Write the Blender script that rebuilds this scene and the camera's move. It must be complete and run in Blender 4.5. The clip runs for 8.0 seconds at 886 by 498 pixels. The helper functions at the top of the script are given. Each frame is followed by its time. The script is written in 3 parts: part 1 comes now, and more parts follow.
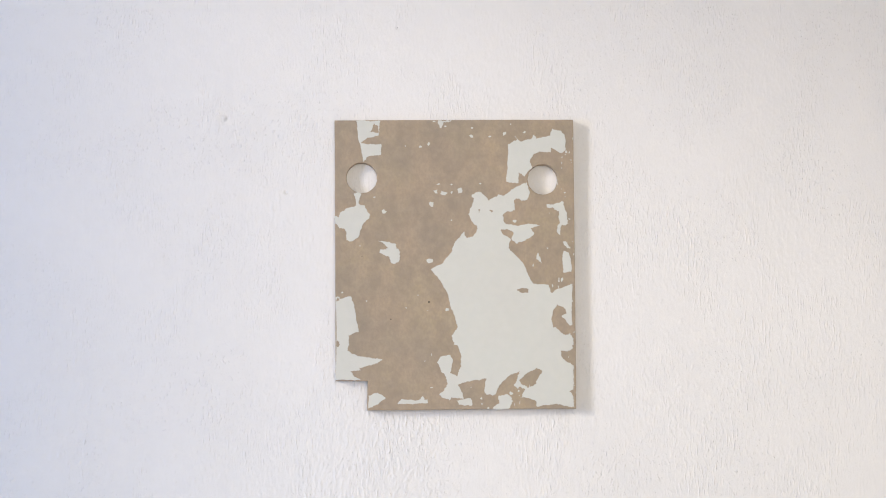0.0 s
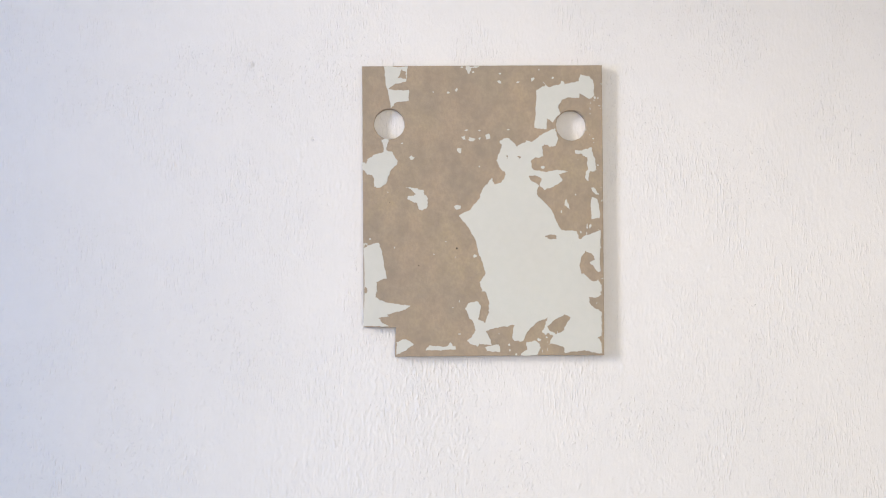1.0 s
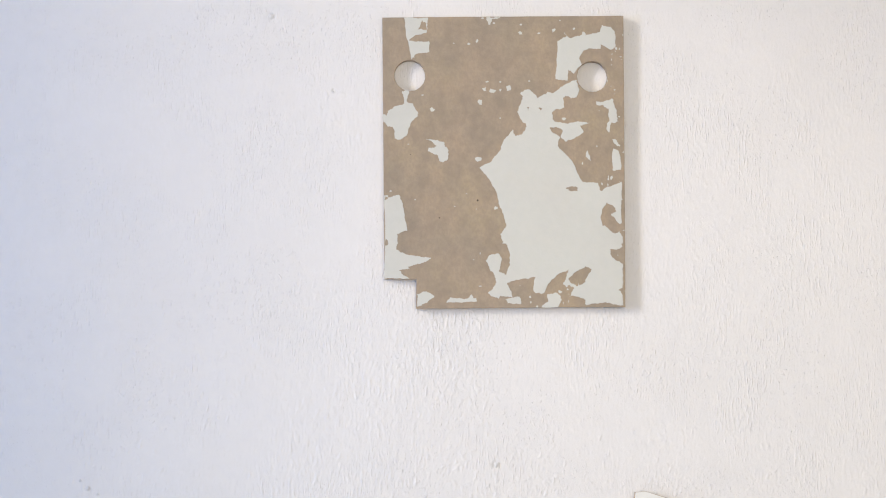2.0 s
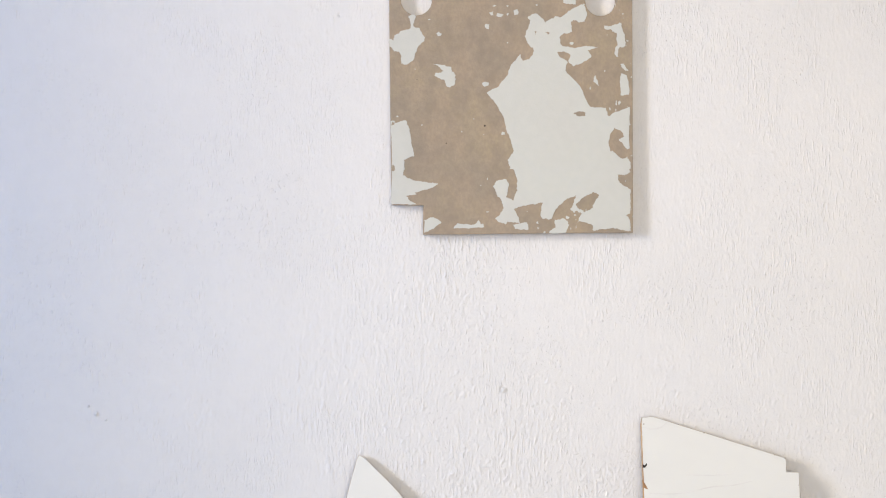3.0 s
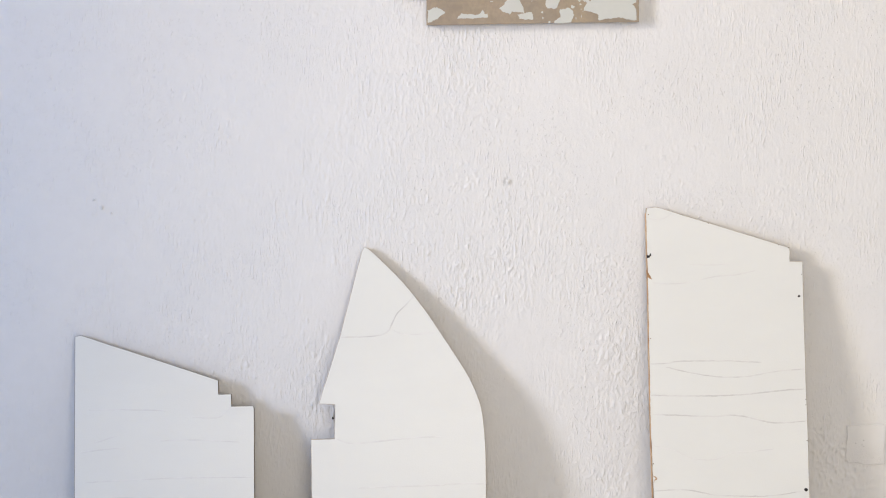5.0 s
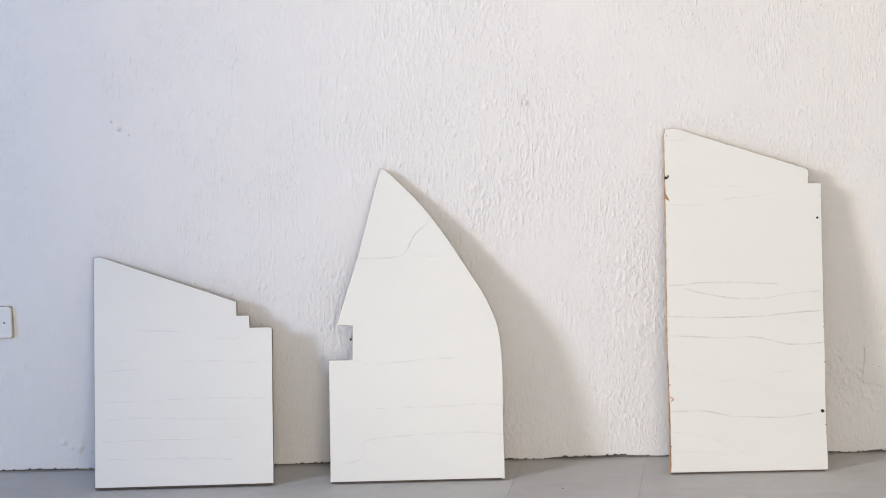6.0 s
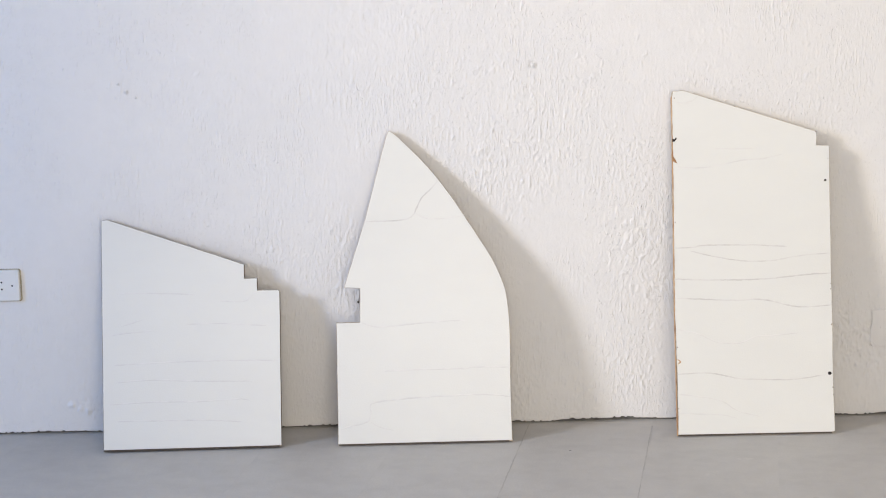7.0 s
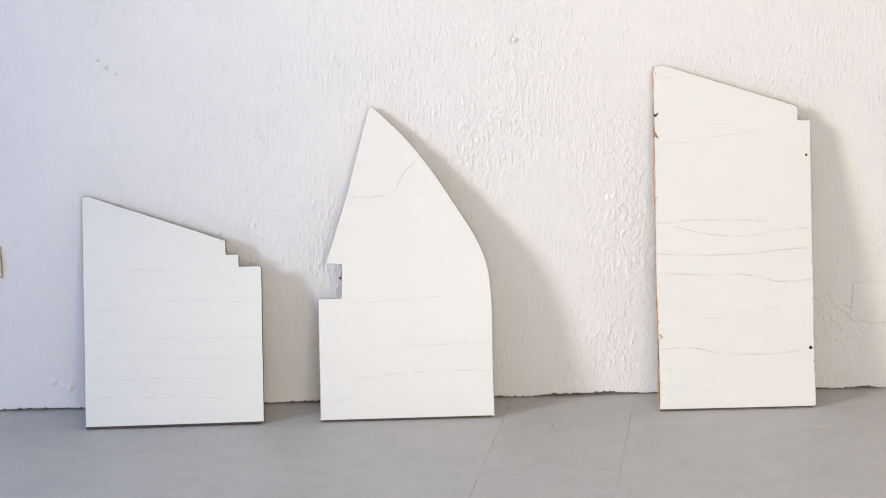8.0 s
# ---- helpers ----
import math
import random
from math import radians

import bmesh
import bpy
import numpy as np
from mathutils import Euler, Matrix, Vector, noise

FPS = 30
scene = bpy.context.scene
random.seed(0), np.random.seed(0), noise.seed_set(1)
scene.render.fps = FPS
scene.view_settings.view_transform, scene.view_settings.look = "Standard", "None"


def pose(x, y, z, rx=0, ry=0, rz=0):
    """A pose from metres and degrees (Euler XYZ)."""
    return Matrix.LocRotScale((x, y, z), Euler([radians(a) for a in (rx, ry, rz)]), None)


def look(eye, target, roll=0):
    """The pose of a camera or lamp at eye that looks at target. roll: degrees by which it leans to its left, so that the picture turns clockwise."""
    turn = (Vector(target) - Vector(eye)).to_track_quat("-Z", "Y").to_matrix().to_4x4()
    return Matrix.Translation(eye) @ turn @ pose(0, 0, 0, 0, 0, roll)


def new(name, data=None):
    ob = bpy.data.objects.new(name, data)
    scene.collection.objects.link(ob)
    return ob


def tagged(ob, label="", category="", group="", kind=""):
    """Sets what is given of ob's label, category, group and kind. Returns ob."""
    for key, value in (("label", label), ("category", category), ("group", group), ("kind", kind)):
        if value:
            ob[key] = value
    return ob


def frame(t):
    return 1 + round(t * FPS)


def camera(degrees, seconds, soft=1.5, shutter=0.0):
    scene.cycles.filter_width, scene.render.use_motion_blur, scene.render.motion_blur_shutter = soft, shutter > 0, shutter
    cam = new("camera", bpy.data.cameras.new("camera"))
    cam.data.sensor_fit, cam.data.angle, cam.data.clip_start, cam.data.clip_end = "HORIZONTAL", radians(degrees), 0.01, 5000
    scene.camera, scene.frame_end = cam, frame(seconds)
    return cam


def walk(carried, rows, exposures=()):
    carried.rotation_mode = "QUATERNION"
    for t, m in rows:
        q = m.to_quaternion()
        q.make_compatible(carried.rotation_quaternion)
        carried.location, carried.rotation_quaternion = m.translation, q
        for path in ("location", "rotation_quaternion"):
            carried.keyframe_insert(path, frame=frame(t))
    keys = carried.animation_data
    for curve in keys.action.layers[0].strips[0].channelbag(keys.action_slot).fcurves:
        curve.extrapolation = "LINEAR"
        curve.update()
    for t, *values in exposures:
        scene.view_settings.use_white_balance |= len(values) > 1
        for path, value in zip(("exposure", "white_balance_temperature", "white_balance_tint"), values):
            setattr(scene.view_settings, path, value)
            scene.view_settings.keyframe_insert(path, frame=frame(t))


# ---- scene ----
# ---- camera: held at chest height about 3.8 m from the wall, tilting down ----
cam = camera(28.84, 8.0, soft=1.1)
TURNS = [  # seconds, eye, yaw to the left, pitch up, roll
    (0.0, (-0.094, 0.071, 1.148), -4.404, 5.441, -0.378),
    (0.3, (-0.094, 0.074, 1.148), -4.415, 4.157, -0.394),
    (0.5, (-0.093, 0.075, 1.148), -4.321, 3.640, -0.378),
    (0.7, (-0.093, 0.076, 1.148), -4.287, 3.673, -0.372),
    (0.8, (-0.093, 0.076, 1.148), -4.125, 3.673, -0.351),
    (1.0, (-0.093, 0.077, 1.149), -3.454, 3.657, -0.333),
    (1.2, (-0.093, 0.077, 1.149), -3.244, 3.652, -0.330),
    (1.5, (-0.093, 0.078, 1.149), -3.016, 3.114, -0.325),
    (1.7, (-0.093, 0.080, 1.149), -2.906, 2.691, -0.334),
    (2.8, (-0.094, 0.092, 1.150), -2.512, 0.185, -0.405),
    (3.0, (-0.094, 0.094, 1.150), -2.531, -0.405, -0.422),
    (3.5, (-0.096, 0.099, 1.150), -2.585, -2.661, -0.518),
    (4.0, (-0.099, 0.105, 1.149), -2.625, -4.436, -0.653),
    (4.5, (-0.098, 0.105, 1.150), -2.575, -5.923, -0.729),
    (4.7, (-0.094, 0.105, 1.149), -2.472, -6.463, -0.753),
    (5.8, (-0.073, 0.104, 1.145), -1.464, -9.406, -0.824),
    (6.0, (-0.069, 0.104, 1.144), -1.324, -9.837, -0.908),
    (6.5, (-0.071, 0.105, 1.144), -1.188, -10.683, -0.979),
    (7.0, (-0.072, 0.105, 1.145), -1.100, -11.091, -0.982),
    (7.5, (-0.075, 0.104, 1.145), -1.183, -11.528, -1.057),
    (8.0, (-0.073, 0.106, 1.144), -1.719, -11.897, -1.018),
]


def aim(eye, yaw, pitch, roll):
    a, b = radians(yaw), radians(pitch)
    return look(eye, Vector(eye) + Vector((-math.sin(a) * math.cos(b), math.cos(a) * math.cos(b), math.sin(b))), roll)


walk(cam, [(t, aim(e, y, p, r)) for t, e, y, p, r in TURNS],
     [(0.0, -0.11, 6460, 10), (3.0, -0.10, 6470, 10), (4.0, -0.14, 6490, 10), (4.5, -0.16, 6510, 10), (6.0, -0.16, 6520, 10), (7.0, -0.09, 6560, 10),
      (7.5, -0.10, 6580, 10), (8.0, -0.02, 6600, 10)])

# ---- room measures ----
WALL = 3.87                      # face of the wall that is looked at
WEST, EAST, SOUTH, TOP = -3.2, 3.6, -1.1, 3.6
THICK = 0.3
WIN_W = (0.25, 2.32, 0.96, 3.42)      # assumed west window, edges set to cut the sun: y, y, z, z
WIN_S = (-0.6, 1.5, 0.3, 2.7)        # unseen south window, added to hold the warm fill lamp

# ---- light: sky and sun through two assumed windows, plus two added fill lamps ----
world = bpy.data.worlds.new("sky")
scene.world = world
world.use_nodes = True
wn = world.node_tree
sky = wn.nodes.new("ShaderNodeTexSky")
sky.sky_type = "NISHITA"
sky.sun_disc = False
sky.sun_elevation, sky.sun_rotation = radians(16.5), radians(241)
wn.nodes["Background"].inputs["Strength"].default_value = 0.1
wn.links.new(sky.outputs["Color"], wn.nodes["Background"].inputs["Color"])


def fill_lamp(name, eye, target, wide, high, watts, colour):
    lamp = bpy.data.lights.new(name, "AREA")
    lamp.shape, lamp.size, lamp.size_y, lamp.energy, lamp.color = "RECTANGLE", wide, high, watts, colour
    new(name, lamp).matrix_world = look(eye, target)


sun = bpy.data.lights.new("hazy_sun", "SUN")
sun.energy, sun.angle, sun.color = 2.0, radians(10), (0.985, 0.90, 0.785)
new("hazy_sun", sun).matrix_world = look((-8.7, -4.85, 2.95), (0, 0, 0))
# added blue lamp, no known source: tints the wall's left part
fill_lamp("blue_fill_west", (WEST - 0.05, 1.95, 1.42), (0, 1.95, 1.42), 0.7, 0.85, 58, (0.09, 0.38, 1.0))
# added warm lamp behind the camera: lifts the wall and boards from the front
fill_lamp("warm_fill_south", (0.45, SOUTH - 0.05, 1.5), (0.45, 0, 1.5), 2.1, 2.4, 95, (0.975, 0.865, 0.72))

# ---- materials ----


def material(name, colour, rough=0.6, grain=(), bump=(), spec=0.5):
    """grain: (scale, amount, stretch) of tone; bump: (scale, metres, stretch) of relief."""
    m = bpy.data.materials.new(name)
    m.use_nodes = True
    t, n = m.node_tree, m.node_tree.nodes
    b = n["Principled BSDF"]
    b.inputs["Base Color"].default_value = (*colour, 1)
    b.inputs["Roughness"].default_value = rough
    b.inputs["Specular IOR Level"].default_value = spec
    co = n.new("ShaderNodeTexCoord").outputs["Object"]

    def tone(scale, stretch, detail=4):
        mp = n.new("ShaderNodeMapping")
        mp.inputs["Scale"].default_value = stretch
        t.links.new(co, mp.inputs["Vector"])
        tex = n.new("ShaderNodeTexNoise")
        tex.inputs["Scale"].default_value, tex.inputs["Detail"].default_value = scale, detail
        t.links.new(mp.outputs["Vector"], tex.inputs["Vector"])
        return tex.outputs["Fac"]

    last = None
    for scale, amount, stretch, tint in grain:
        mr = n.new("ShaderNodeMapRange")
        mr.inputs["From Min"].default_value, mr.inputs["From Max"].default_value = 0.4, 0.6
        mr.inputs["To Min"].default_value, mr.inputs["To Max"].default_value = 0, amount
        t.links.new(tone(scale, stretch), mr.inputs["Value"])
        mix = n.new("ShaderNodeMix")
        mix.data_type = "RGBA"
        if last is None:
            mix.inputs["A"].default_value = (*colour, 1)
        else:
            t.links.new(last, mix.inputs["A"])
        mix.inputs["B"].default_value = (*tint, 1)
        t.links.new(mr.outputs["Result"], mix.inputs["Factor"])
        last = mix.outputs["Result"]
    if last is not None:
        t.links.new(last, b.inputs["Base Color"])
    normal = None
    for scale, depth, stretch in bump:
        bp = n.new("ShaderNodeBump")
        bp.inputs["Distance"].default_value = depth
        t.links.new(tone(scale, stretch, 3), bp.inputs["Height"])
        if normal is not None:
            t.links.new(normal, bp.inputs["Normal"])
        normal = bp.outputs["Normal"]
    if normal is not None:
        t.links.new(normal, b.inputs["Normal"])
    return m


ONE = (1, 1, 1)
plaster = material("white_wall_paint", (0.81, 0.80, 0.785), 0.5,
                   [(2.5, 0.35, ONE, (0.78, 0.77, 0.755)), (30, 0.2, ONE, (0.755, 0.745, 0.73))])


def brushed(m):
    """Fine upright bristle marks in the paint."""
    t, n = m.node_tree, m.node_tree.nodes
    co = n.new("ShaderNodeTexCoord").outputs["Object"]

    def field(scale, stretch, lo, hi, detail=2.0, bend=0.0):
        mp = n.new("ShaderNodeMapping")
        mp.inputs["Scale"].default_value = stretch
        t.links.new(co, mp.inputs["Vector"])
        tex = n.new("ShaderNodeTexNoise")
        tex.inputs["Scale"].default_value, tex.inputs["Detail"].default_value, tex.inputs["Distortion"].default_value = scale, detail, bend
        t.links.new(mp.outputs["Vector"], tex.inputs["Vector"])
        mr = n.new("ShaderNodeMapRange")
        mr.interpolation_type = "SMOOTHSTEP"
        mr.inputs["From Min"].default_value, mr.inputs["From Max"].default_value = lo, hi
        t.links.new(tex.outputs["Fac"], mr.inputs["Value"])
        return mr.outputs["Result"]

    def join(op, a, b):
        k = n.new("ShaderNodeMath")
        k.operation = op
        for socket_in, v in zip(k.inputs, (a, b)):
            if isinstance(v, float):
                socket_in.default_value = v
            else:
                t.links.new(v, socket_in)
        return k.outputs["Value"]

    streaks = join("MULTIPLY", field(290, (1, 1, 0.20), 0.50, 0.82, 1.0, 0.3), field(7, (1, 1, 0.7), 0.42, 0.62))
    dabs = join("MULTIPLY", field(200, (1, 1, 0.6), 0.58, 0.80, 1.0, 0.4), field(5, ONE, 0.46, 0.60))
    grain = join("MULTIPLY", field(900, ONE, 0.3, 0.7), 0.12)
    bp = n.new("ShaderNodeBump")
    bp.inputs["Distance"].default_value = 0.0008
    t.links.new(join("ADD", join("ADD", streaks, dabs), grain), bp.inputs["Height"])
    t.links.new(bp.outputs["Normal"], n["Principled BSDF"].inputs["Normal"])


brushed(plaster)
# dark tone paints the shade in the gap at the wall's foot
plaster_core = material("dark_gap", (0.17, 0.165, 0.16), 0.9, [(60, 0.6, ONE, (0.08, 0.08, 0.08))])
room_paint = material("room_paint", (0.78, 0.77, 0.75), 0.7, [(3, 0.4, ONE, (0.72, 0.71, 0.69))], [(120, 0.0008, ONE)])
concrete = material("grey_floor_slab", (0.505, 0.485, 0.45), 0.5,
                    [(5, 0.5, (1, 2.2, 1), (0.435, 0.418, 0.39)), (28, 0.3, ONE, (0.56, 0.54, 0.505)), (160, 0.15, ONE, (0.42, 0.405, 0.38))],
                    [(220, 0.0005, ONE), (12, 0.002, ONE)])
grout = material("grey_joint", (0.475, 0.456, 0.425), 0.7, [(9, 0.95, ONE, (0.50, 0.48, 0.446))])
joint_dirt = material("dirty_joint", (0.405, 0.39, 0.363), 0.9, [(11, 0.95, ONE, (0.485, 0.466, 0.434))])
board_paint = material("white_board_paint", (0.775, 0.775, 0.732), 0.42,
                       [(3, 0.4, (1, 2, 1), (0.745, 0.742, 0.70)), (11, 0.12, (1, 2.5, 1), (0.73, 0.72, 0.70))],
                       [(5, 0.0006, (1, 3, 1)), (300, 0.0002, ONE)])
# dark brown that paints the shade line under the leaning boards
foot_shade = material("painted_foot_shade", (0.10, 0.077, 0.06), 0.85, [(120, 0.7, ONE, (0.07, 0.055, 0.045))], [(300, 0.0008, ONE)])
brown_edge = material("brown_board_edge", (0.22, 0.165, 0.12), 0.85, [(120, 0.7, ONE, (0.11, 0.085, 0.065))], [(300, 0.0008, ONE)])
pale_edge = material("pale_board_edge", (0.52, 0.44, 0.34), 0.85, [(90, 0.7, ONE, (0.32, 0.24, 0.17))], [(300, 0.0008, ONE)])
orange_edge = material("bare_orange_wood", (0.50, 0.29, 0.14), 0.8, [(40, 0.7, ONE, (0.28, 0.14, 0.065)), (9, 0.7, ONE, (0.62, 0.45, 0.29))], [(250, 0.0008, ONE)])
# both greys paint crack shade together with dust onto the paint ridges
crack_dust_shade = material("dusty_shaded_crack", (0.715, 0.705, 0.675), 0.8, [(25, 0.9, ONE, (0.79, 0.78, 0.745))])
crack_dark_shade = material("dark_shaded_crack", (0.62, 0.605, 0.575), 0.8, [(25, 0.9, ONE, (0.755, 0.745, 0.71))])
# near-black; on flat discs it paints the shade inside pin and nail holes
dark_hole = material("dark_hole", (0.025, 0.02, 0.018), 0.9)
hardboard = material("weathered_brown_board", (0.385, 0.308, 0.212), 0.7,
                     [(4, 0.6, ONE, (0.43, 0.345, 0.215)), (6, 0.75, ONE, (0.325, 0.272, 0.205)), (14, 0.6, ONE, (0.43, 0.325, 0.225)),
                      (22, 0.5, (1.2, 0.8, 1), (0.27, 0.225, 0.172)), (60, 0.3, ONE, (0.45, 0.358, 0.255)), (150, 0.35, (1.2, 0.8, 1), (0.30, 0.243, 0.19))],
                     [(90, 0.0008, ONE), (350, 0.0004, ONE)])
flake_paint = material("old_cream_paint", (0.592, 0.603, 0.556), 0.45, [(6, 0.5, ONE, (0.58, 0.575, 0.53)), (60, 0.2, ONE, (0.65, 0.645, 0.60))], [(160, 0.0003, ONE)])
spot_grey = material("grey_spot_paint", (0.69, 0.685, 0.67), 0.7, [(120, 0.9, ONE, (0.77, 0.76, 0.745))])
scuff = material("pale_scuff", (0.55, 0.53, 0.495), 0.6, [(90, 0.9, ONE, (0.50, 0.48, 0.446))])
speck = material("dark_speck", (0.20, 0.19, 0.18), 0.8, [(300, 0.6, ONE, (0.30, 0.29, 0.27))])
socket_rim = material("yellowed_rim", (0.30, 0.27, 0.20), 0.6, [(60, 0.7, ONE, (0.52, 0.47, 0.36))])
socket_plastic = material("white_plastic", (0.82, 0.82, 0.80), 0.35, [(20, 0.3, ONE, (0.78, 0.77, 0.73))])
window_paint = material("window_paint", (0.7, 0.7, 0.68), 0.5, [(10, 0.4, ONE, (0.62, 0.62, 0.6))])

# ---- mesh tools ----


def finish(name, me, mat, parent=None, label=""):
    me.materials.clear()
    me.materials.append(mat)
    ob = new(name, me)
    if parent is not None:
        ob.parent = parent
    if label:
        ob["label"] = label
    return ob


def part(name, bm, mat, parent=None, label=""):
    me = bpy.data.meshes.new(name)
    bm.to_mesh(me)
    bm.free()
    return finish(name, me, mat, parent, label)


def box(bm, lo, hi, bevel=0.0):
    c, s = (Vector(lo) + Vector(hi)) / 2, Vector(hi) - Vector(lo)
    made = bmesh.ops.create_cube(bm, size=1.0, matrix=Matrix.Translation(c) @ Matrix.Diagonal((*s, 1)))
    if bevel:
        edges = {e for v in made["verts"] for e in v.link_edges}
        bmesh.ops.bevel(bm, geom=list(edges), offset=bevel, segments=2, affect="EDGES", profile=0.5)
    return bm


def plate(name, loops, low, high, mat, parent, label="", round_edge=0.0):
    """A flat piece cut to the outline loops (metres; inner loops are holes), from height low to high over its plane."""
    cu = bpy.data.curves.new(name, "CURVE")
    cu.dimensions, cu.fill_mode = "2D", "BOTH"
    cu.extrude, cu.bevel_depth, cu.bevel_resolution, cu.offset = (high - low) / 2 - round_edge, round_edge, 1, -round_edge
    for loop in loops:
        sp = cu.splines.new("POLY")
        sp.points.add(len(loop) - 1)
        for pt, (x, y) in zip(sp.points, loop):
            pt.co = (x, y, 0, 1)
        sp.use_cyclic_u = True
    tmp = bpy.data.objects.new("cut", cu)
    scene.collection.objects.link(tmp)
    me = bpy.data.meshes.new_from_object(tmp.evaluated_get(bpy.context.evaluated_depsgraph_get()))
    bpy.data.objects.remove(tmp)
    me.transform(Matrix.Translation((0, 0, (low + high) / 2)))
    me.name = name
    return finish(name, me, mat, parent, label)


def mm(points):
    return [(x / 1000, y / 1000) for x, y in points]


def ragged(loop, amount, rng, step=0.004):
    """The loop with torn edges: each side is broken in two again and again, each new point a little off the line."""
    done = []
    for (ax, ay), (bx, by) in zip(loop, loop[1:] + loop[:1]):
        row, reach = [(ax, ay), (bx, by)], amount
        while math.dist(row[0], row[1]) > step:
            finer = [row[0]]
            for p, q in zip(row, row[1:]):
                d = math.dist(p, q)
                off = rng.uniform(-1, 1) * min(reach, 0.24 * d)
                nx, ny = -(q[1] - p[1]) / d, (q[0] - p[0]) / d
                finer += [((p[0] + q[0]) / 2 + nx * off, (p[1] + q[1]) / 2 + ny * off), q]
            row = finer
            reach = max(reach * 0.7, 0.0002)
        done += row[:-1]
    return done


def inset(loop, by, foot):
    """The loop drawn in by a small width, and lifted clear of the ground at the foot."""
    area = sum(a[0] * b[1] - b[0] * a[1] for a, b in zip(loop, loop[1:] + loop[:1]))
    sign, out = (1 if area > 0 else -1), []
    for k, (x, y) in enumerate(loop):
        (ax, ay), (bx, by_) = loop[k - 1], loop[(k + 1) % len(loop)]
        d = math.hypot(bx - ax, by_ - ay) or 1
        x, y = x - sign * by * (by_ - ay) / d, y + sign * by * (bx - ax) / d
        out.append((x, max(y, foot)))
    return out


def smooth_line(points, step=0.006):
    """A flowing line through the points."""
    out = []
    pts = [Vector(p) for p in points]
    for i in range(len(pts) - 1):
        a, b, c, d = pts[max(i - 1, 0)], pts[i], pts[i + 1], pts[min(i + 2, len(pts) - 1)]
        n = max(2, int((c - b).length / step))
        for k in range(n):
            t = k / n
            out.append(0.5 * ((2 * b) + (c - a) * t + (2 * a - 5 * b + 4 * c - d) * t * t + (3 * b - a - 3 * c + d) * t ** 3))
    return out + [pts[-1]]


def ridge(name, points, wide, high, mat, parent, rng, label=""):
    """A thin raised lip of paint along a crack, wandering a little and running out at both ends."""
    line = smooth_line(mm(points))
    bm = bmesh.new()
    rows = []
    for i, p in enumerate(line):
        q = line[min(i + 1, len(line) - 1)] - line[max(i - 1, 0)]
        nrm = Vector((-q.y, q.x)).normalized()
        p = p + nrm * rng.uniform(-0.0004, 0.0004)
        w = wide * rng.uniform(0.75, 1.15) * min(1, 0.3 + min(i, len(line) - 1 - i) * 0.25)
        rows.append([bm.verts.new((*(p - nrm * w / 2), 0.0)), bm.verts.new((*p, high)), bm.verts.new((*(p + nrm * w / 2), 0.0))])
    for a, b in zip(rows, rows[1:]):
        for k in (0, 1):
            bm.faces.new((a[k], a[k + 1], b[k + 1], b[k]))
    bmesh.ops.recalc_face_normals(bm, faces=bm.faces)
    return part(name, bm, mat, parent, label)


def disc(name, x, y, radius, low, high, mat, parent, rng, label=""):
    n = 12
    loop = [(x + radius * rng.uniform(0.8, 1.1) * math.cos(a), y + radius * rng.uniform(0.8, 1.1) * math.sin(a))
            for a in [2 * math.pi * k / n for k in range(n)]]
    return plate(name, [loop], low, high, mat, parent, label)


def thing(name, m, label, category, group=""):
    ob = new(name)
    ob.empty_display_size = 0.1
    ob.matrix_world = m
    return tagged(ob, label, category, group)


def leaning(base, turn, lean):
    """Local x along the foot, y up the face, z out of the face towards the room."""
    return pose(*base, 90, 0, turn) @ pose(0, 0, 0, -lean)


# ---- the wall that is looked at: uneven brushed plaster in real relief ----


def lattice(seed, x, y):
    """Smooth random field over the arrays x, y, about -1 to 1."""
    rng = np.random.default_rng(seed)
    table = rng.uniform(-1, 1, (256, 256))
    xi, yi = np.floor(x).astype(int), np.floor(y).astype(int)
    u, v = x - xi, y - yi
    u, v = u * u * (3 - 2 * u), v * v * (3 - 2 * v)
    g = lambda a, b: table[a & 255, b & 255]
    return (g(xi, yi) * (1 - u) + g(xi + 1, yi) * u) * (1 - v) + (g(xi, yi + 1) * (1 - u) + g(xi + 1, yi + 1) * u) * v


